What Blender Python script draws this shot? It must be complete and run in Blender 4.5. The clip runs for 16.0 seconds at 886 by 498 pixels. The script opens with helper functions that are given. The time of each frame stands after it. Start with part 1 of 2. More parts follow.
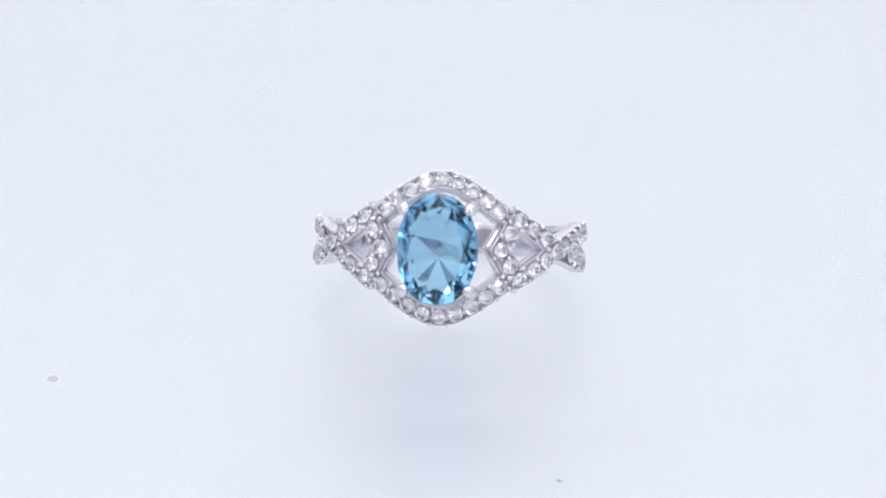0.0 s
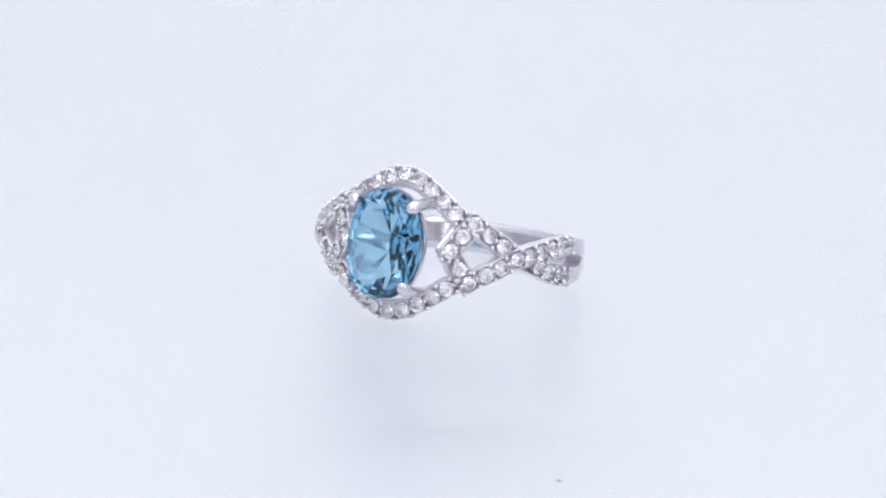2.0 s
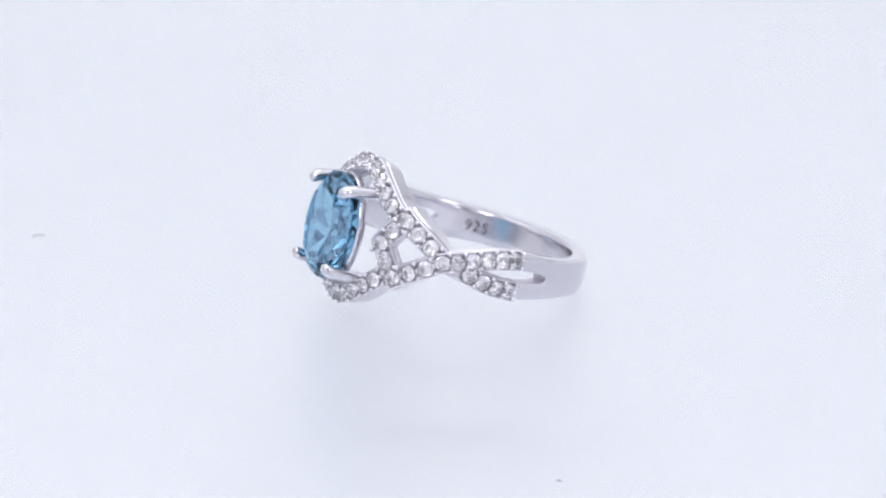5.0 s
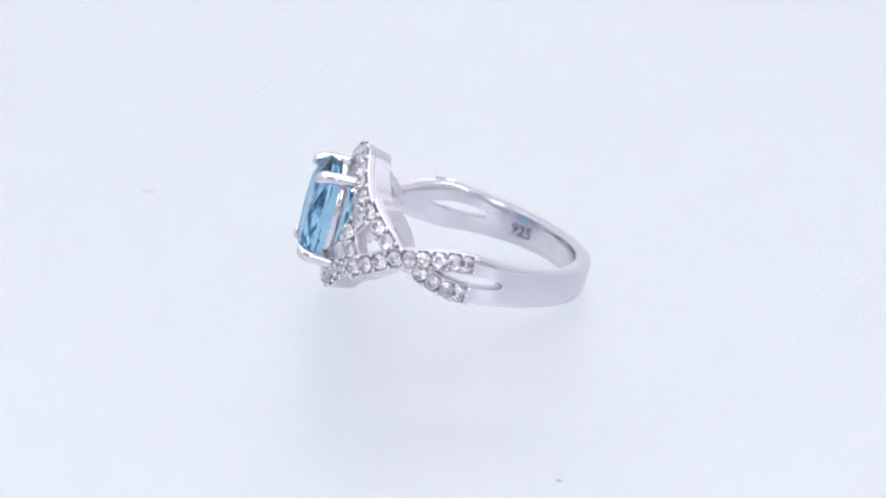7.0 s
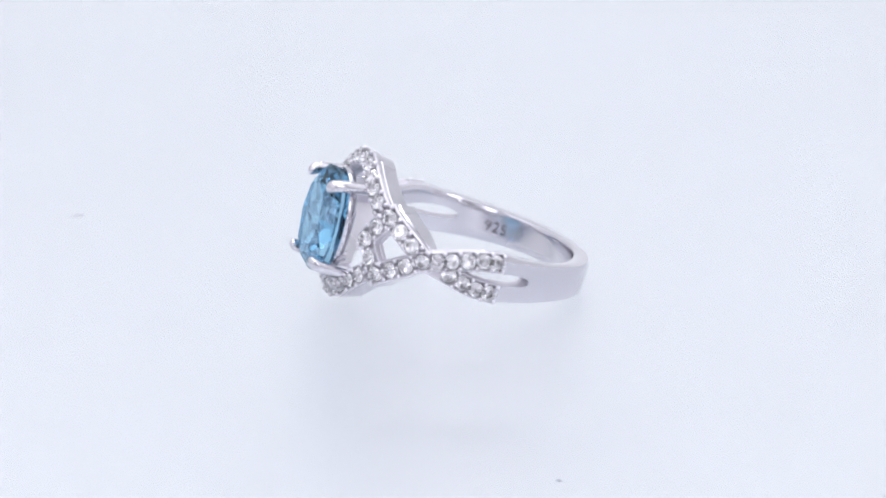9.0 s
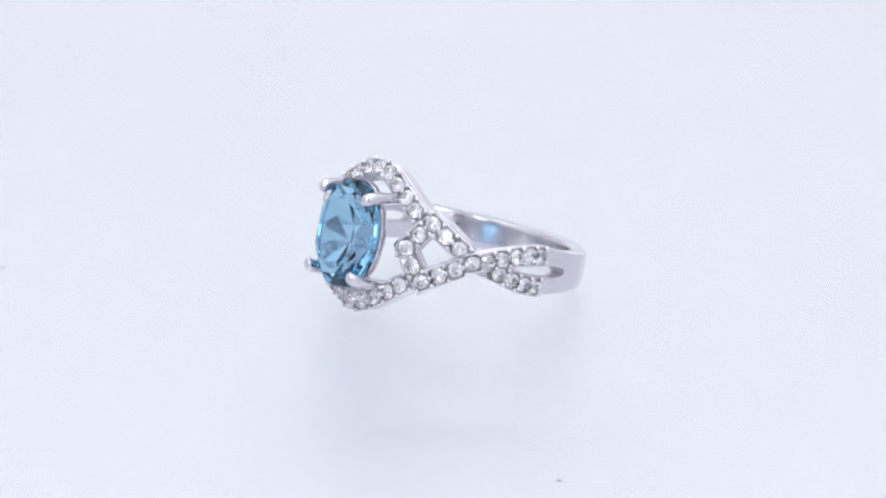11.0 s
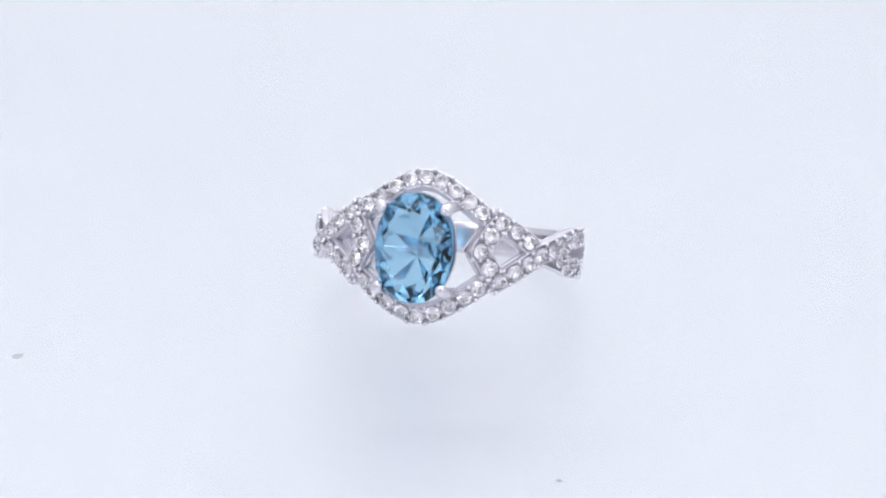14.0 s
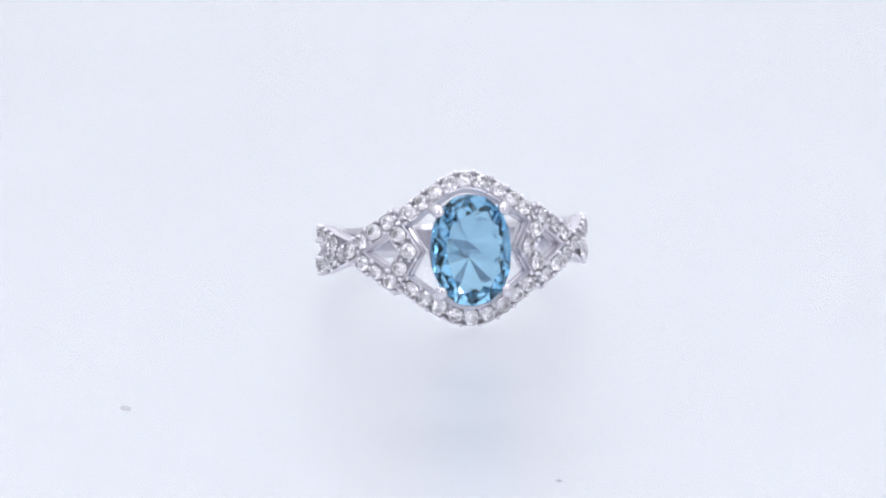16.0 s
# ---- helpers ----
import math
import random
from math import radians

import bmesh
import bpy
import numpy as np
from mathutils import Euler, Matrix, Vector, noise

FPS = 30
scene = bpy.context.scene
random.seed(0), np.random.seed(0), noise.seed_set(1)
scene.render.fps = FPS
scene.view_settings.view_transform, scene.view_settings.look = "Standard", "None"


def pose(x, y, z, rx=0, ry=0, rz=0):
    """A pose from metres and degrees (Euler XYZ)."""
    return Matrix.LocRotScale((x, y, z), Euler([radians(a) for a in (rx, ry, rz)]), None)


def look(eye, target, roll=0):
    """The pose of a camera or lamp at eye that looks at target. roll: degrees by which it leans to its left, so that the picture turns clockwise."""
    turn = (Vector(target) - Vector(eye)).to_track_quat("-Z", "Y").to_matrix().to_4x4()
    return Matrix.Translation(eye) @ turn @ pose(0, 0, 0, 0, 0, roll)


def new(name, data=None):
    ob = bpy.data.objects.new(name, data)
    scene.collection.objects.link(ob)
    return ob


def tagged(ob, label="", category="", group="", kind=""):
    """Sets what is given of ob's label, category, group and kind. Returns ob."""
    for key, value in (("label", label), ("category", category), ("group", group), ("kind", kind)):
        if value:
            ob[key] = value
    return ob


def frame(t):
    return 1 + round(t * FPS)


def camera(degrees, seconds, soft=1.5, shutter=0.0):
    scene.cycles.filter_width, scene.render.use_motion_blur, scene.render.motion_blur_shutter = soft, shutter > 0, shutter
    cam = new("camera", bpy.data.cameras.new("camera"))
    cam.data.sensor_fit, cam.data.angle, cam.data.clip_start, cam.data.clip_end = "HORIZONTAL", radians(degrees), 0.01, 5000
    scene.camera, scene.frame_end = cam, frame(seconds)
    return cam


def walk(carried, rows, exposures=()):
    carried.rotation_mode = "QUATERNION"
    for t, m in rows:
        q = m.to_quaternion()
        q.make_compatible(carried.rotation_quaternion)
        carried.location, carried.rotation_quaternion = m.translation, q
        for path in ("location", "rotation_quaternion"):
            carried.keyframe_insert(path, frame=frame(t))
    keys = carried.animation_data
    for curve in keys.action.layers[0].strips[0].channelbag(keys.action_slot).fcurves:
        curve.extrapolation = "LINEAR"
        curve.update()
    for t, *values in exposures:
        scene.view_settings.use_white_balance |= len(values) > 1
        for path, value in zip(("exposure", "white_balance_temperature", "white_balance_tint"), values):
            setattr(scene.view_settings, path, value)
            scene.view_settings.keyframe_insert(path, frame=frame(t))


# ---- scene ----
MM = 0.001

# ---- camera: stands still on a long lens, looking a little down ----
cam = camera(9.61, 16.0, soft=2.05)
CAM_ROW = look((-1.33 * MM, -376.2 * MM, 123.52 * MM), (-1.33 * MM, 0.0, 3.32 * MM))
cam.data.dof.use_dof = True
cam.data.dof.focus_distance, cam.data.dof.aperture_fstop = 0.387, 60.0
walk(cam, [(0.0, CAM_ROW), (16.0, CAM_ROW)])

# ---- world and lights: a white light tent with an LED ceiling panel ----
world = bpy.data.worlds.new("studio_room")
scene.world = world
world.use_nodes = True
world.node_tree.nodes["Background"].inputs["Color"].default_value = (0.80, 0.86, 1.0, 1)
world.node_tree.nodes["Background"].inputs["Strength"].default_value = 0.05


def area_lamp(name, size_x, size_y, watts, colour, at):
    data = bpy.data.lights.new(name, "AREA")
    data.shape, data.size, data.size_y = "RECTANGLE", size_x, size_y
    data.energy, data.color = watts, colour
    ob = new(name, data)
    ob.matrix_world = at
    return ob


LED = (0.94, 0.945, 1.0)
area_lamp("led_panel", 0.56, 0.72, 1.51, LED, look((0, -0.03, 0.555), (0, -0.03, 0)))
# unseen strips, added for crisper highlights on metal and sparkle in the stones
area_lamp("sparkle_strip_front", 0.46, 0.014, 0.34, LED, look((0, -0.26, 0.47), (0, 0, 0)))
area_lamp("sparkle_strip_back", 0.46, 0.014, 0.34, LED, look((0, 0.20, 0.50), (0, 0, 0)))
area_lamp("led_front_west", 0.10, 0.16, 0.20, LED, look((-0.17, -0.41, 0.22), (0, 0, 0)))
area_lamp("led_front_east", 0.10, 0.16, 0.20, LED, look((0.17, -0.41, 0.22), (0, 0, 0)))
# unseen side fills, added to weaken the shadow below the ring
area_lamp("fill_side_west", 0.50, 0.36, 0.20, LED, look((-0.295, -0.02, 0.24), (0, -0.02, 0.10)))
area_lamp("fill_side_east", 0.50, 0.36, 0.20, LED, look((0.295, -0.02, 0.24), (0, -0.02, 0.10)))
area_lamp("led_front_low", 0.020, 0.018, 0.015, LED, look((0.0445, -0.360, 0.0755), (0, -0.01, 0.006)))
scene.view_settings.exposure = 0.0


# ---- materials ----
def material(name):
    m = bpy.data.materials.new(name)
    m.use_nodes = True
    nodes, links = m.node_tree.nodes, m.node_tree.links
    return m, nodes, links, nodes["Principled BSDF"]


def noise_node(nodes, links, scale, detail=3.0):
    co = nodes.new("ShaderNodeTexCoord")
    n = nodes.new("ShaderNodeTexNoise")
    n.inputs["Scale"].default_value, n.inputs["Detail"].default_value = scale, detail
    links.new(co.outputs["Object"], n.inputs["Vector"])
    return n


def ramp(nodes, links, source, low, high, at=(0.35, 0.65)):
    r = nodes.new("ShaderNodeValToRGB")
    r.color_ramp.elements[0].position, r.color_ramp.elements[1].position = at
    r.color_ramp.elements[0].color, r.color_ramp.elements[1].color = (*low, 1), (*high, 1)
    links.new(source, r.inputs["Fac"])
    return r


def bump(nodes, links, source, strength, distance, shader):
    b = nodes.new("ShaderNodeBump")
    b.inputs["Strength"].default_value, b.inputs["Distance"].default_value = strength, distance
    links.new(source, b.inputs["Height"])
    links.new(b.outputs["Normal"], shader.inputs["Normal"])


def cloth_white(name, low, high):
    m, nodes, links, p = material(name)
    n = noise_node(nodes, links, 14.0)
    links.new(ramp(nodes, links, n.outputs["Fac"], low, high).outputs["Color"], p.inputs["Base Color"])
    p.inputs["Roughness"].default_value = 0.85
    p.inputs["Specular IOR Level"].default_value = 0.2
    fine = noise_node(nodes, links, 900.0)
    bump(nodes, links, fine.outputs["Fac"], 0.05, 0.0002, p)
    return m


def silver(name, rough_low, rough_high, tint):
    m, nodes, links, p = material(name)
    n = noise_node(nodes, links, 420.0, 4.0)
    links.new(ramp(nodes, links, n.outputs["Fac"], [c * 0.95 for c in tint], tint).outputs["Color"], p.inputs["Base Color"])
    p.inputs["Metallic"].default_value = 1.0
    r = nodes.new("ShaderNodeMapRange")
    r.inputs["To Min"].default_value, r.inputs["To Max"].default_value = rough_low, rough_high
    links.new(n.outputs["Fac"], r.inputs["Value"])
    links.new(r.outputs["Result"], p.inputs["Roughness"])
    fine = noise_node(nodes, links, 1500.0, 2.0)
    bump(nodes, links, fine.outputs["Fac"], 0.06, 0.00004, p)
    return m


def cut_stone(name, colour, ior, body=0.0):
    """Clear cut stone; body mixes in plain diffuse colour that lightens its dark facets."""
    m, nodes, links, p = material(name)
    p.inputs["Base Color"].default_value = (*colour, 1)
    p.inputs["Transmission Weight"].default_value = 1 - body
    p.inputs["Roughness"].default_value = 0.0
    p.inputs["IOR"].default_value = ior
    return m


def tinted_stone(name, colour, ior):
    """Coloured stone: every passage or inner reflection takes a little more of the red."""
    m, nodes, links, p = material(name)
    nodes.remove(p)
    glass = nodes.new("ShaderNodeBsdfGlass")
    n = noise_node(nodes, links, 300.0)
    links.new(ramp(nodes, links, n.outputs["Fac"], [c * 0.985 for c in colour], colour).outputs["Color"], glass.inputs["Color"])
    glass.inputs["Roughness"].default_value = 0.0
    glass.inputs["IOR"].default_value = ior
    links.new(glass.outputs["BSDF"], nodes["Material Output"].inputs["Surface"])
    return m


def clear_acrylic(name):
    m, nodes, links, p = material(name)
    nodes.remove(p)
    clear = nodes.new("ShaderNodeBsdfTransparent")
    clear.inputs["Color"].default_value = (0.985, 0.99, 0.995, 1)
    sheen = nodes.new("ShaderNodeBsdfGlossy")
    n = noise_node(nodes, links, 60.0)
    r = nodes.new("ShaderNodeMapRange")
    r.inputs["To Min"].default_value, r.inputs["To Max"].default_value = 0.36, 0.46
    links.new(n.outputs["Fac"], r.inputs["Value"])
    links.new(r.outputs["Result"], sheen.inputs["Roughness"])
    sheen.inputs["Color"].default_value = (0.95, 0.97, 1.0, 1)
    mix = nodes.new("ShaderNodeMixShader")
    mix.inputs["Fac"].default_value = 0.22
    links.new(clear.outputs["BSDF"], mix.inputs[1])
    links.new(sheen.outputs["BSDF"], mix.inputs[2])
    links.new(mix.outputs["Shader"], nodes["Material Output"].inputs["Surface"])
    return m


def matte(name, colour, rough=0.7):
    m, nodes, links, p = material(name)
    n = noise_node(nodes, links, 40.0)
    links.new(ramp(nodes, links, n.outputs["Fac"], [c * 0.85 for c in colour], colour).outputs["Color"], p.inputs["Base Color"])
    p.inputs["Roughness"].default_value = rough
    p.inputs["Specular IOR Level"].default_value = 0.5 if rough < 1 else 0.0
    return m


MAT_BASE = cloth_white("white_base_paper", (0.80, 0.805, 0.815), (0.825, 0.83, 0.84))
MAT_TENT = cloth_white("white_tent_cloth", (0.74, 0.745, 0.755), (0.80, 0.805, 0.815))
MAT_FRONT = cloth_white("white_front_cloth", (0.60, 0.59, 0.62), (0.66, 0.65, 0.68))
MAT_LENS = matte("black_lens_paint", (0.02, 0.02, 0.022), 0.4)
MAT_ACRYLIC = clear_acrylic("satin_clear_acrylic")
MAT_SILVER = silver("polished_silver", 0.06, 0.14, (0.685, 0.67, 0.72))
MAT_SETTING = silver("bead_set_silver", 0.26, 0.40, (0.79, 0.77, 0.82))
MAT_SATIN = silver("satin_silver", 0.14, 0.22, (0.71, 0.695, 0.745))
MAT_CAST = silver("unpolished_cast_silver", 0.42, 0.6, (0.76, 0.74, 0.79))
MAT_TOPAZ = tinted_stone("blue_topaz", (0.61, 0.795, 0.90), 1.62)
MAT_ZIRCON = cut_stone("clear_zircon", (0.91, 0.895, 0.935), 2.15, 0.06)
MAT_STAMP = matte("dark_stamp", (0.10, 0.09, 0.11), 0.5)
MAT_DUST = matte("grey_dust", (0.54, 0.54, 0.57), 1.0)


# ---- helpers of this scene: shapes are written in millimetres ----
def part(name, bm, mat, parent=None, label="", smooth=False):
    bmesh.ops.recalc_face_normals(bm, faces=bm.faces)
    bmesh.ops.scale(bm, vec=(MM, MM, MM), verts=bm.verts)
    me = bpy.data.meshes.new(name)
    bm.to_mesh(me)
    bm.free()
    for m in mat if isinstance(mat, tuple) else (mat,):
        me.materials.append(m)
    if smooth:
        me.polygons.foreach_set("use_smooth", [True] * len(me.polygons))
        me.set_sharp_from_angle(angle=radians(38))
    ob = new(name, me)
    ob.parent = parent
    return tagged(ob, label)


def box(bm, lo, hi):
    m = Matrix.Translation([(a + b) / 2 for a, b in zip(lo, hi)]) @ Matrix.Diagonal([b - a for a, b in zip(lo, hi)] + [1])
    return bmesh.ops.create_cube(bm, size=1, matrix=m)


def ball(bm, at, radius, rings=8):
    bmesh.ops.create_uvsphere(bm, u_segments=rings + 4, v_segments=rings, radius=radius, matrix=Matrix.Translation(at))


def skin(bm, loops, closed=False, caps=True):
    """Joins equal loops of points into a tube."""
    rows = [[bm.verts.new(p) for p in loop] for loop in loops]
    n = len(rows[0])
    pairs = list(zip(rows, rows[1:])) + ([(rows[-1], rows[0])] if closed else [])
    for a, b in pairs:
        for i in range(n):
            bm.faces.new((a[i], a[(i + 1) % n], b[(i + 1) % n], b[i]))
    if caps and not closed:
        bm.faces.new(rows[0])
        bm.faces.new(list(reversed(rows[-1])))


# ---- the light tent and the room around it ----
def slab(name, lo, hi, mat, label, category):
    bm = bmesh.new()
    box(bm, lo, hi)
    bmesh.ops.bevel(bm, geom=bm.edges[:], offset=1.5, segments=2, affect="EDGES")
    return tagged(part(name, bm, mat), label, category, kind="structure")


PLATE_TOP = 0.0
BASE = -12.5


def tent_floor():
    """White paper that runs flat and then sweeps up at the back."""
    bm = bmesh.new()
    outline = [(-432 + 40 * i, BASE) for i in range(17)]
    outline += [(230 + 140 * math.sin(a), BASE + 140 * (1 - math.cos(a))) for a in np.linspace(0.1, math.pi / 2, 14)]
    outline += [(370, 560)]
    top = [[bm.verts.new((x, y, z)) for y, z in outline] for x in np.linspace(-300, 300, 13)]
    low = [[bm.verts.new((x, y + (2 if z > BASE + 20 else 0), z - 2)) for y, z in outline] for x in np.linspace(-300, 300, 13)]
    for grid in (top, low):
        for a, b in zip(grid, grid[1:]):
            for i in range(len(outline) - 1):
                bm.faces.new((a[i], a[i + 1], b[i + 1], b[i]))
    for i in range(len(outline) - 1):
        for a, b in ((top[0], low[0]), (top[-1], low[-1])):
            bm.faces.new((a[i], a[i + 1], b[i + 1], b[i]))
    ob = part("floor", bm, MAT_BASE, smooth=True)
    return tagged(ob, "seamless white paper sweep under the turntable", "floor", kind="structure")


tent_floor()
slab("wall_west", (-306, -432, -20), (-301, 375, 560), MAT_TENT, "white cloth side of the light tent", "wall")
slab("wall_east", (301, -432, -20), (306, 375, 560), MAT_TENT, "white cloth side of the light tent", "wall")
slab("ceiling", (-306, -440, 562), (306, 375, 568), MAT_TENT, "white cloth top of the light tent", "ceiling")
slab("wall_south", (-306, -440, -20), (306, -434, 560), MAT_FRONT, "white cloth front curtain of the light tent", "wall")


def smudge(name, x, y, z, w, d, seed, parent=None):
    rng = random.Random(seed)
    bm = bmesh.new()
    n = 14
    rim = [bm.verts.new((x + w * (0.75 + 0.25 * rng.random()) * math.cos(2 * math.pi * i / n),
                         y + d * (0.75 + 0.25 * rng.random()) * math.sin(2 * math.pi * i / n), z)) for i in range(n)]
    mid = bm.verts.new((x, y, z + 0.004))
    for i in range(n):
        bm.faces.new((rim[i], rim[(i + 1) % n], mid))
    return part(name, bm, MAT_DUST, parent, "faint grey dust smudge")


def make_turntable():
    table = tagged(new("turntable"), "clear satin acrylic turntable plate over white paper", "turntable")
    bm = bmesh.new()
    prof = [(0.6, -3.0), (0.0, -2.4), (0.0, -0.6), (0.6, 0.0)]
    n = 96
    loops = [[((150 - dr) * math.cos(2 * math.pi * i / n), (150 - dr) * math.sin(2 * math.pi * i / n), z) for i in range(n)] for dr, z in prof]
    skin(bm, loops)
    part("plate", bm, MAT_ACRYLIC, table, smooth=True)
    smudge("smudge", -29.2, -20.2, 0.02, 0.45, 0.75, 3, table)
    return table


# ---- the ring: axis along local z, head towards local -y ----
R_OUT, R_IN = 10.0, 8.65


def surface(deg, z, lift=0.0):
    """Point and outward normal on the shank's outer face, gently domed towards its edges."""
    a = radians(deg)
    bow = 0.040 if z > 0 else 0.030
    r = R_OUT - bow * z * z
    n = Vector((math.sin(a), -math.cos(a), 2 * bow * z)).normalized()
    return Vector((r * math.sin(a), -r * math.cos(a), z)) + n * lift, n


def spline(points, per=10):
    """Smooth way through (degrees, z) points."""
    p = [Vector(q) for q in points]
    p = [2 * p[0] - p[1]] + p + [2 * p[-1] - p[-2]]
    out = []
    for a, b, c, d in zip(p, p[1:], p[2:], p[3:]):
        for i in range(per):
            t = i / per
            out.append(0.5 * (2 * b + (c - a) * t + (2 * a - 5 * b + 4 * c - d) * t * t + (3 * b - a - 3 * c + d) * t ** 3))
    return out + [p[-2]]


def stone_mesh():
    """Small round brilliant, girdle at height 0, table towards +z."""
    bm = bmesh.new()
    r = 0.615
    table = [bm.verts.new((0.55 * r * math.cos(math.pi * i / 4), 0.55 * r * math.sin(math.pi * i / 4), 0.20)) for i in range(8)]
    rim = [bm.verts.new((r * math.cos(math.pi * i / 8), r * math.sin(math.pi * i / 8), 0.0)) for i in range(16)]
    low = [bm.verts.new((0.30 * r * math.cos(math.pi * (i + 0.5) / 4), 0.30 * r * math.sin(math.pi * (i + 0.5) / 4), -0.37)) for i in range(8)]
    tip = bm.verts.new((0, 0, -0.50))
    bm.faces.new(table)
    for i in range(8):
        t0, t1 = table[i], table[(i + 1) % 8]
        g0, g1, g2 = rim[2 * i], rim[2 * i + 1], rim[(2 * i + 2) % 16]
        bm.faces.new((t0, g1, t1))
        bm.faces.new((t0, g0, g1))
        bm.faces.new((t1, g1, g2))
        bm.faces.new((tip, low[i - 1], g0, low[i]))
        bm.faces.new((low[i], g0, g1))
        bm.faces.new((low[i], g1, g2))
    bmesh.ops.recalc_face_normals(bm, faces=bm.faces)
    bmesh.ops.scale(bm, vec=(MM, MM, MM), verts=bm.verts)
    me = bpy.data.meshes.new("accent_stone")
    bm.to_mesh(me)
    bm.free()
    me.materials.append(MAT_ZIRCON)
    return me


STONE = stone_mesh()


def strand(name, points, stones, parent, depth, width=1.47, lift=0.0, label="", flare=0.0, sharp=False, size=0.98):
    """A grooved silver strand along (degrees, z) points, with beads and a row of stones."""
    path = [Vector(points[0])]
    if sharp:
        for a, b in zip(points, points[1:]):
            path += [Vector(a).lerp(Vector(b), t) for t in (0.25, 0.5, 0.75, 1.0)]
    else:
        path = spline(points)
    loops, cast = [], []
    for i, q in enumerate(path):
        a, b = path[max(i - 1, 0)], path[min(i + 1, len(path) - 1)]
        at, n = surface(q.x, q.y, lift)
        run = (surface(b.x, b.y)[0] - surface(a.x, a.y)[0]).normalized()
        side = run.cross(n).normalized()
        d = depth(q.x)
        spread = flare * min(max((60 - abs(q.x)) / 16, 0), 1)
        w = width / 2
        if 0 < i < len(path) - 1 and sharp:
            edge = (at - surface(a.x, a.y, lift)[0]).normalized().cross(n).normalized()
            side = side / max(0.6, abs(edge.dot(side)))
        inner = 1 if side.dot(Vector((-at.x, 0, -at.z))) > 0 else -1
        prof = []
        for k in (-1, 1):
            deep = min(d, 1.15) if sharp or k == inner else d
            half = [(0.86 * w, -deep), (w, -deep + 0.12), (w, -0.74), (w - 0.10, -0.68), (w - 0.10, -0.58), (w, -0.52), (w, -0.24), (w - 0.05, -0.15), (w - 0.13, -0.13), (w - 0.20, -0.18), (0.16, -0.47)]
            prof += [(-x, y) for x, y in half] if k < 0 else list(reversed(half))
        wall = [j for j, (x, y) in enumerate(prof) if abs(x) >= w * 0.8 and y <= -0.2]
        loops.append([at + side * (x - (inner * spread * min(max(-y - 0.2, 0) / 1.5, 1) if x * inner < 0 else 0)) + n * y for x, y in prof])
        cast.append(inner)
    bm = bmesh.new()
    skin(bm, loops)
    plain = {i for i in range(len(loops[0])) if i in wall and (i + 1) % len(loops[0]) in wall}
    for j, face in enumerate(bm.faces):
        row, col = divmod(j, len(loops[0]))
        if col in plain:
            hidden = sharp or (row < len(cast) and (prof[col][0] > 0) == (cast[row] > 0))
            face.material_index = 2 if hidden else 1
    places = []
    for deg, z in stones:
        at, n = surface(deg, z, lift)
        i = min(range(len(path)), key=lambda j: (surface(path[j].x, path[j].y, lift)[0] - at).length)
        a, b = path[max(i - 1, 0)], path[min(i + 1, len(path) - 1)]
        run = (surface(b.x, b.y)[0] - surface(a.x, a.y)[0]).normalized()
        places.append((at, n, run, run.cross(n).normalized()))
    for i, (at, n, run, side) in enumerate(places):
        steps = [0.62] if i else [-0.62, 0.62]
        for s in steps:
            ball(bm, at + run * s - n * 0.12, 0.21, 5)
            for k in (-1, 1):
                ball(bm, at + run * s + side * (k * 0.56) - n * 0.03, 0.19, 5)
    body = part(name, bm, (MAT_SETTING, MAT_SILVER, MAT_CAST), parent, label, smooth=True)
    rng = random.Random(len(points) * 7 + len(stones))
    for at, n, run, side in places:
        ob = new("accent_stone", STONE)
        ob.parent = body
        turn = Matrix((run, n.cross(run), n)).transposed().to_4x4()
        wobble = pose(0, 0, 0, rng.uniform(-10, 10), rng.uniform(-10, 10), rng.uniform(0, 45))
        ob.matrix_basis = Matrix.Translation((at + n * 0.02) * MM) @ turn @ wobble @ Matrix.Scale(size, 4)
    return body


def rim(parent, points, k):
    """A thin plain wire that edges the pointed strand on the gem's side."""
    loops = []
    path = [Vector(points[0])]
    for a, b in zip(points, points[1:]):
        path += [Vector(a).lerp(Vector(b), t) for t in (0.25, 0.5, 0.75, 1.0)]
    for i, q in enumerate(path):
        a, b = path[max(i - 1, 0)], path[min(i + 1, len(path) - 1)]
        at, n = surface(q.x, q.y)
        run = (surface(b.x, b.y)[0] - surface(a.x, a.y)[0]).normalized()
        side = run.cross(n).normalized()
        if 0 < i < len(path) - 1:
            edge = (at - surface(a.x, a.y)[0]).normalized().cross(n).normalized()
            side = side / max(0.6, abs(edge.dot(side)))
        prof = [(-0.42, -1.15), (-0.42, -0.78), (-0.28, -0.62), (-0.18, -0.46), (-0.08, -0.40), (0.04, -0.42), (0.11, -0.52), (0.09, -1.15)]
        loops.append([at + side * (k * x) + n * y for x, y in prof])
    bm = bmesh.new()
    skin(bm, loops)
    return part("chevron_rim", bm, MAT_SILVER, parent, "plain polished wire rim", smooth=True)


def shoulder_depth(deg):
    t = min(max((abs(deg) - 46) / 28, 0), 1)
    rise = min(max((abs(deg) - 14) / 20, 0), 1)
    return 2.1 + 0.4 * rise - 1.6 * t * t * (3 - 2 * t)


def half_width(deg, k):
    if deg < 89:
        t = (deg - 52) / 37
        return 0.62 + 1.22 * t * t * (3 - 2 * t) if t > 0 else 0.62
    t = min(max((deg - 89) / 91, 0), 1)
    return 1.22 + 0.62 * (1 - t) ** (3.6 if k > 0 else 2.2)


def shank_radius(deg):
    return R_OUT if deg >= 88.9 else R_OUT - 0.5


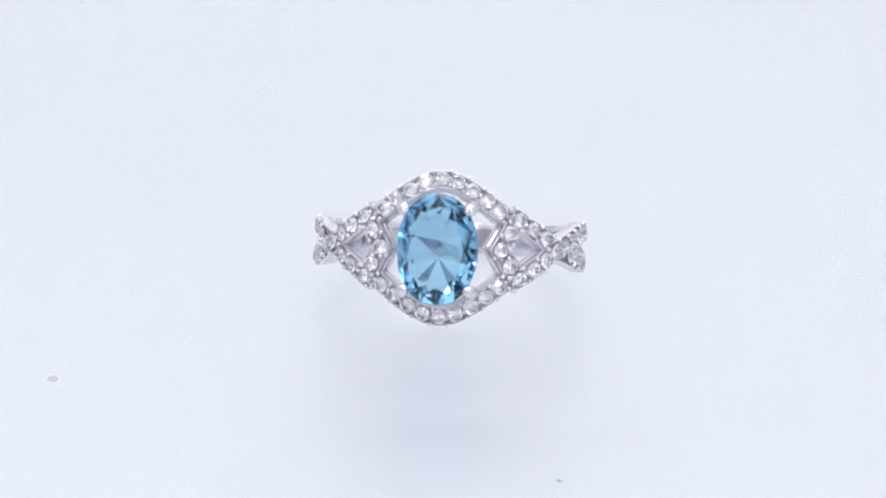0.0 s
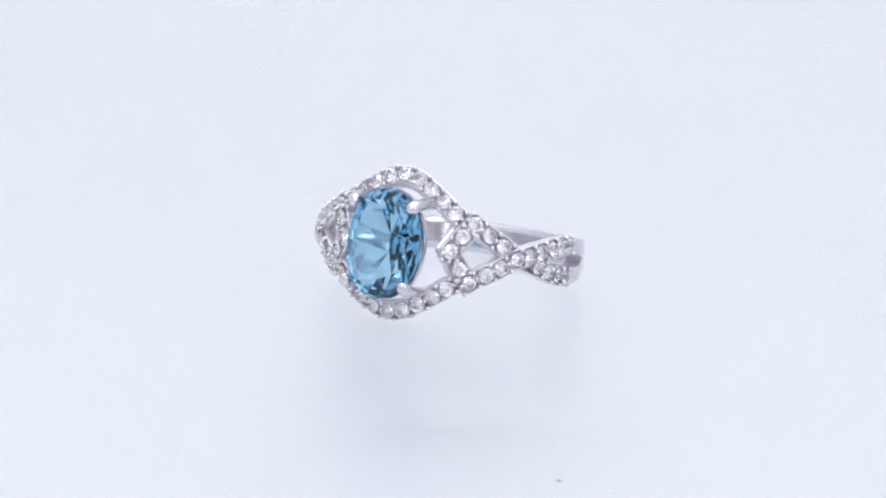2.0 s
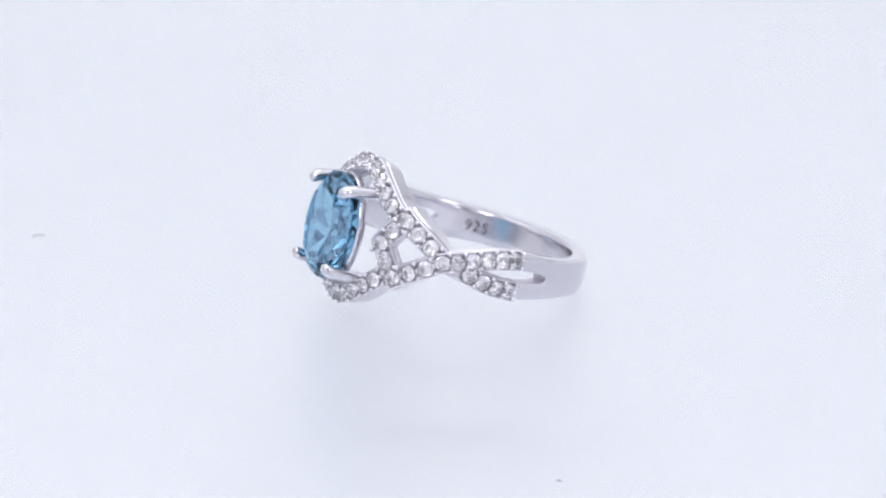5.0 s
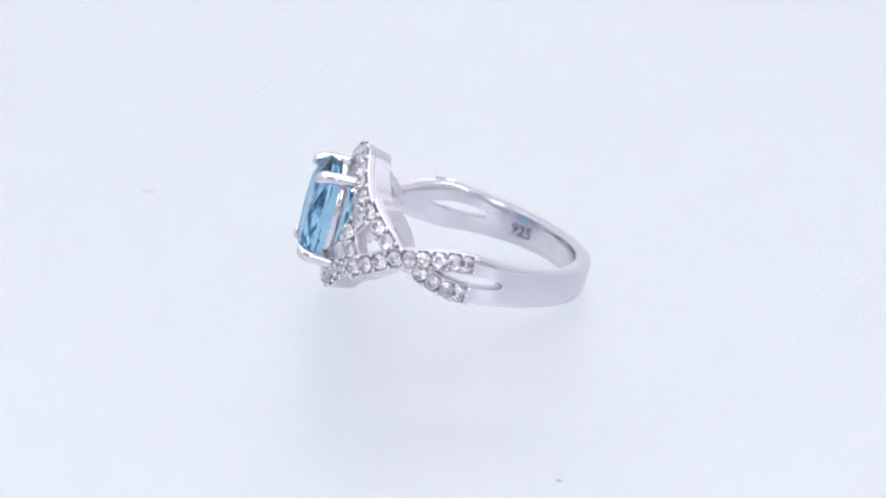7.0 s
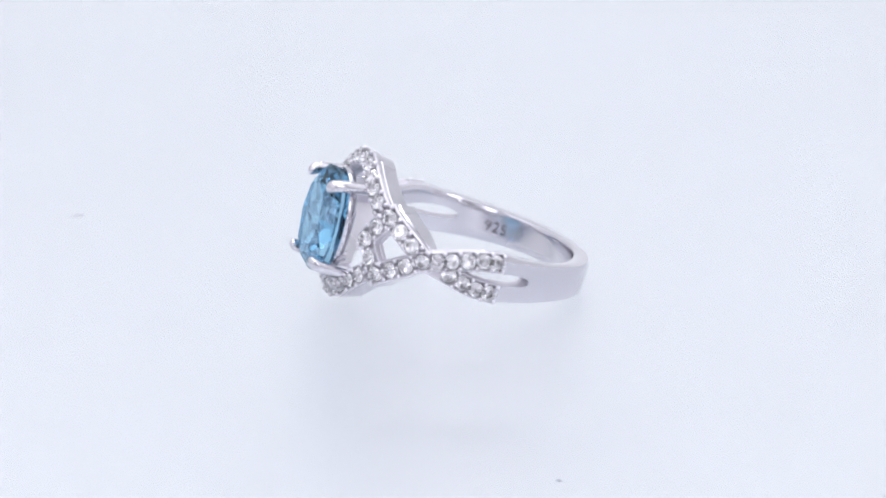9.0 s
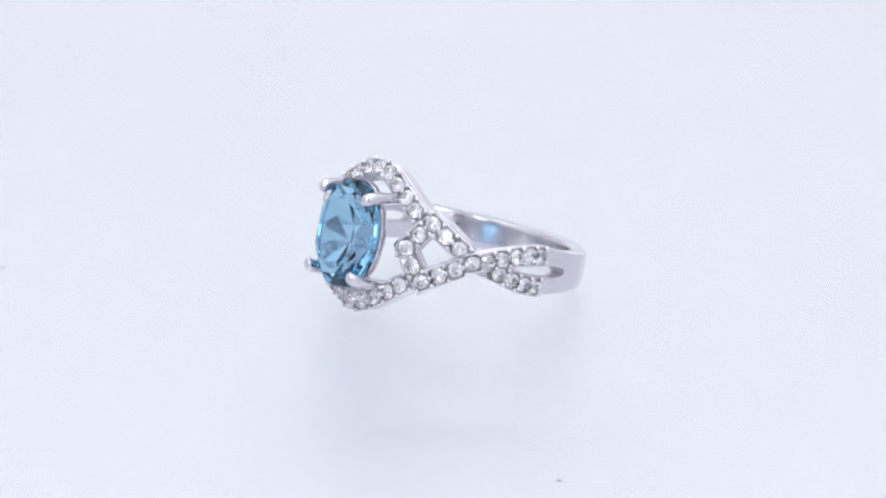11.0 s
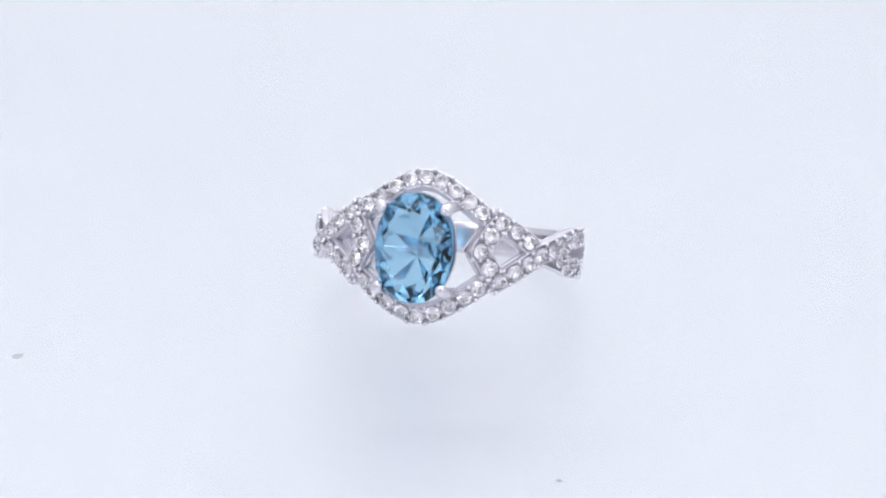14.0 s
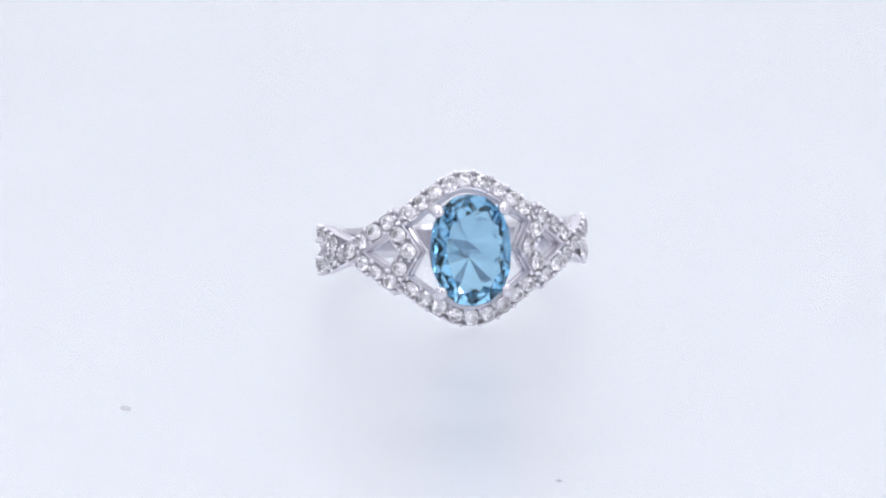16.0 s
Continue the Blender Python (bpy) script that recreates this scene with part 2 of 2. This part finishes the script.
def slot_half(deg):
    """Half width of the fork's slot; on one side it is cut a little further back."""
    deg = deg if deg <= 180 else 355 - deg
    if not 73 < deg < 104:
        return 0.0
    if deg > 90:
        return 0.46 * math.sqrt(1 - ((deg - 90) / 14) ** 3)
    return 0.46 * math.sin((deg - 73) / 17 * math.pi / 2)


def shank(parent):
    """Plain polished back of the ring, forked at both ends by a slot."""
    bm = bmesh.new()
    halves = {1: [], -1: []}
    degs = list(np.concatenate([np.linspace(52, 88.8, 30), np.linspace(89, 102, 14), np.linspace(102.4, 104.4, 9), np.linspace(107, 248, 60),
                                np.linspace(250.6, 252.6, 9), np.linspace(253, 271, 18), np.linspace(271.2, 308, 30)]))
    for deg in degs:
        a = radians(deg)
        fold = deg if deg <= 180 else 360 - deg
        s, b = slot_half(deg), 0.22
        for k in (1, -1):
            h = half_width(fold, k)
            ro = shank_radius(fold)
            prof = [(ro, s), (ro - 0.02, s + (h - s) * 0.5), (ro - 0.06, h - b), (ro - 0.12, h - b * 0.35), (ro - 0.30, h),
                    (R_IN + 0.25, h), (R_IN + 0.07, h - b * 0.3), (R_IN, h - b), (R_IN, s + (h - s) * 0.5), (R_IN, s)]
            halves[k].append([bm.verts.new((r * math.sin(a), -r * math.cos(a), k * z)) for r, z in prof])
    for k in (1, -1):
        rows = halves[k]
        for j, (a, b) in enumerate(zip(rows, rows[1:])):
            n = len(a)
            for i in range(n):
                if i == n - 1:
                    if slot_half(degs[j]) == 0 and slot_half(degs[j + 1]) == 0:
                        continue
                face = bm.faces.new((a[i], a[(i + 1) % n], b[(i + 1) % n], b[i]))
                face.material_index = 1 if i == n - 1 else 2 if 6 <= i < n - 1 else 0
        bm.faces.new(rows[0])
        bm.faces.new(rows[-1])
    bmesh.ops.remove_doubles(bm, verts=bm.verts, dist=0.002)
    return part("shank", bm, (MAT_SILVER, MAT_CAST, MAT_SATIN), parent, "plain polished silver shank", smooth=True)


def hallmark(parent):
    """The stamped fineness mark inside the shank."""
    font = bpy.data.curves.new("hallmark", "FONT")
    font.body, font.size, font.align_x, font.align_y = "925", 1.18, "CENTER", "CENTER"
    font.extrude, font.space_character = 0.012, 1.12
    tmp = new("hallmark_text", font)
    bpy.context.view_layer.update()
    me = bpy.data.meshes.new_from_object(tmp.evaluated_get(bpy.context.evaluated_depsgraph_get()))
    bpy.data.objects.remove(tmp)
    bm = bmesh.new()
    bm.from_mesh(me)
    for v in bm.verts:
        a = radians(-129.5) - v.co.x / R_IN
        r = R_IN - 0.010 - v.co.z
        v.co = (r * math.sin(a), -r * math.cos(a), v.co.y - 0.15)
    return part("hallmark", bm, MAT_STAMP, parent, "dark stamped number inside the shank")


GEM_Y, GEM_X = -10.97, -0.10


def gemstone(parent):
    """Oval mixed-cut stone: table, crown facets, girdle and a pavilion that ends in a short ridge."""
    bm = bmesh.new()

    def ring_of(count, start, scale, y):
        out = []
        for i in range(count):
            c, d = math.cos(start + 2 * math.pi * i / count), math.sin(start + 2 * math.pi * i / count)
            k = (abs(c) ** 2.35 + abs(d) ** 2.35) ** (-1 / 2.35)
            out.append(bm.verts.new((GEM_X + 2.94 * scale * k * c, y, 4.06 * scale * k * d)))
        return out

    half = math.pi / 8
    table = ring_of(8, 0, 0.68, GEM_Y - 0.90)
    star = ring_of(8, half, 0.85, GEM_Y - 0.56)
    rim = ring_of(16, 0, 1.0, GEM_Y + 0.02)
    low = ring_of(16, 0, 1.0, GEM_Y + 0.20)
    belly = ring_of(16, 0, 0.91, GEM_Y + 1.05)
    keel = ring_of(8, half, 0.60, GEM_Y + 1.86)
    ridge = {k: bm.verts.new((GEM_X, GEM_Y + 2.60, 0.62 * k)) for k in (1, -1)}
    bm.faces.new(table)
    for k in range(8):
        t0, t1, s0, s1 = table[k], table[(k + 1) % 8], star[k - 1], star[k]
        g0, g1, g2 = rim[2 * k], rim[2 * k + 1], rim[(2 * k + 2) % 16]
        bm.faces.new((t0, s1, t1))
        bm.faces.new((t0, s0, g0, s1))
        bm.faces.new((s1, g0, g1))
        bm.faces.new((s1, g1, g2))
        b0, b1, b2 = belly[2 * k], belly[2 * k + 1], belly[(2 * k + 2) % 16]
        ends = [ridge[1 if v.co.z > 0 else -1] for v in (keel[k - 1], keel[k])]
        bm.faces.new([ends[0], keel[k - 1], b0, keel[k]] + ([ends[1]] if ends[1] != ends[0] else []))
        bm.faces.new((keel[k], b0, b1))
        bm.faces.new((keel[k], b1, b2))
    for upper, lower in ((rim, low), (low, belly)):
        for i in range(16):
            bm.faces.new((upper[i], upper[(i + 1) % 16], lower[(i + 1) % 16], lower[i]))
    return part("gemstone", bm, MAT_TOPAZ, parent, "oval faceted sky-blue gemstone")


def basket(parent):
    """Tapered oval collar that carries the gem."""
    bm = bmesh.new()
    n = 48
    prof = [(2.72, 3.78, GEM_Y + 1.00), (2.78, 3.84, GEM_Y + 0.88), (2.92, 4.02, GEM_Y + 0.86), (2.97, 4.07, GEM_Y + 0.98), (2.92, 4.02, GEM_Y + 1.42),
            (2.86, 3.94, GEM_Y + 1.50), (2.66, 3.70, GEM_Y + 1.48), (2.64, 3.68, GEM_Y + 1.20)]
    loops = [[(GEM_X + a * math.cos(2 * math.pi * i / n), y, b * math.sin(2 * math.pi * i / n)) for i in range(n)] for a, b, y in prof]
    skin(bm, loops, closed=True)
    return part("basket", bm, MAT_SILVER, parent, "polished silver oval basket", smooth=True)


def prong(parent, kx, kz):
    """A claw that rises beside the gem and folds over its edge in a round tip."""
    bm = bmesh.new()
    way = [(2.55, -7.6, 3.25, 0.36), (2.60, -8.8, 3.22, 0.42), (2.62, -10.0, 3.20, 0.46), (2.60, -10.9, 3.16, 0.47),
           (2.54, -11.5, 3.08, 0.50), (2.46, -11.85, 2.98, 0.49), (2.40, -12.05, 2.92, 0.42), (2.36, -12.18, 2.88, 0.28), (2.34, -12.23, 2.86, 0.10)]
    loops = []
    for x, y, z, r in way:
        loops.append([(GEM_X + kx * (x + r * math.cos(2 * math.pi * i / 14)), y + 0.2, kz * (z + r * math.sin(2 * math.pi * i / 14))) for i in range(14)])
    skin(bm, loops)
    return part("prong", bm, MAT_SILVER, parent, smooth=True)


def mirrored(points, kx, kz):
    return [(kx * d, kz * z) for d, z in points]


def make_ring():
    ring = tagged(new("ring"), "silver ring with oval blue gemstone and clear pave stones", "ring")
    shank(ring)
    hallmark(ring)
    gemstone(ring)
    basket(ring)
    for kx in (1, -1):
        for kz in (1, -1):
            prong(ring, kx, kz)
    arch = [(-33, 2.13), (-26.5, 2.86), (-21, 3.57), (-14.5, 4.30), (-7.5, 4.92), (0, 5.15), (7.5, 4.92), (14.5, 4.30), (21, 3.57), (26.5, 2.86), (33, 2.13)]
    for kz in (1, -1):
        kz = kz if kz > 0 else -0.98
        strand("halo_strand", mirrored(arch, 1, kz), mirrored(arch[1:-1], 1, kz), ring, shoulder_depth, label="arched silver halo strand", flare=0.18 if kz > 0 else 0.3)
    over = [(32, -2.67), (36, -2.15), (42.7, -1.48), (49.4, -0.80), (56.0, -0.10), (62.1, 0.22), (68.2, 0.55), (74.8, 0.87), (81.2, 1.07), (86.3, 1.15), (89.3, 1.18)]
    under = [(32, 2.67), (36, 2.15), (42.7, 1.48), (49.4, 0.80), (56.0, 0.0), (62.1, -0.28), (68.2, -0.55), (74.4, -0.86), (80.7, -1.10), (86.3, -1.18), (89.3, -1.2)]
    chevron = [(35.6, 2.2), (31.0, 1.22), (26.6, 0.0), (31.0, -1.22), (35.6, -2.2)]
    for kx in (1, -1):
        flip = kx
        strand("shoulder_strand", mirrored(over, kx, flip), mirrored(over[1:-1], kx, flip), ring, shoulder_depth, lift=0.08, width=1.56, flare=0.3,
               label="twisted silver shoulder strand")
        strand("shoulder_strand", mirrored(under, kx, flip), mirrored(under[1:4] + under[6:-1], kx, flip), ring, shoulder_depth, lift=0.0, width=1.56, flare=0.3,
               label="twisted silver shoulder strand")
        strand("chevron_strand", mirrored(chevron, kx, 1), mirrored(chevron[1:-1], kx, 1), ring, shoulder_depth, lift=0.04, width=1.56, sharp=True, size=1.0,
               label="pointed silver strand beside the gem")
        rim(ring, mirrored([(29.6, 2.62), (24.8, 1.32), (20.0, 0.0), (24.8, -1.32), (29.6, -2.62)], kx, 1), kx)
    return ring


def make_lens():
    """The black lens of the filming camera, mirrored in the polished claws."""
    lens = tagged(new("camera_lens"), "black camera lens barrel mirrored in the silver", "lens")
    bm = bmesh.new()
    n = 40
    prof = [(24, 0), (38, 0), (41, -4), (41, -20), (39, -24), (37, -44), (37, -56), (24, -56)]
    skin(bm, [[(r * math.cos(2 * math.pi * i / n), r * math.sin(2 * math.pi * i / n), -z) for i in range(n)] for r, z in prof], closed=True)
    part("barrel", bm, MAT_LENS, lens, smooth=True)
    bm = bmesh.new()
    for i in range(36):
        a = 2 * math.pi * i / 36
        c, d = math.cos(a), math.sin(a)
        skin(bm, [[(r * c - w * d, r * d + w * c, h) for r, w in ((35, -1.3), (38.5, -1.0), (38.5, 1.0), (35, 1.3))] for h in (45, 55)])
    part("focus_grip", bm, MAT_LENS, lens, "ribbed black rubber grip")
    lens.matrix_world = CAM_ROW @ pose(0, 0, 6 * MM)
    return lens


make_lens()

# ---- the still dust mark on the paper ----
MAT_MARK = matte("dark_dust", (0.42, 0.42, 0.44), 1.0)
dust_mark = tagged(smudge("dust_mark", 7.3, -7.5, BASE + 0.12, 0.27, 0.45, 5), "tiny grey dust mark on the white paper", "dust")
dust_mark.data.materials[0] = MAT_MARK

turntable = make_turntable()
ring = make_ring()

# ---- how it turns: at an even speed one way, then back ----
RATE, TURN_AT = 11.5, 7.41
SEAT = pose(-0.75 * MM, 0.05 * MM, 3.77 * MM) @ pose(0, 0, 0, 0, 0, -5.0) @ pose(0, 0, 0, -15.0, 0, 0)


def angle_at(t):
    return -RATE * (t if t < TURN_AT else 2 * TURN_AT - t)


def motions():
    times = [0.5 * i for i in range(15)] + [7.25, 7.41, 7.57] + [0.5 * i for i in range(16, 33)]
    walk(ring, [(t, pose(0, 0, 0, 0, 0, angle_at(t)) @ SEAT) for t in times])
    walk(turntable, [(t, pose(0, 0, 0, 0, 0, angle_at(t))) for t in times])


motions()
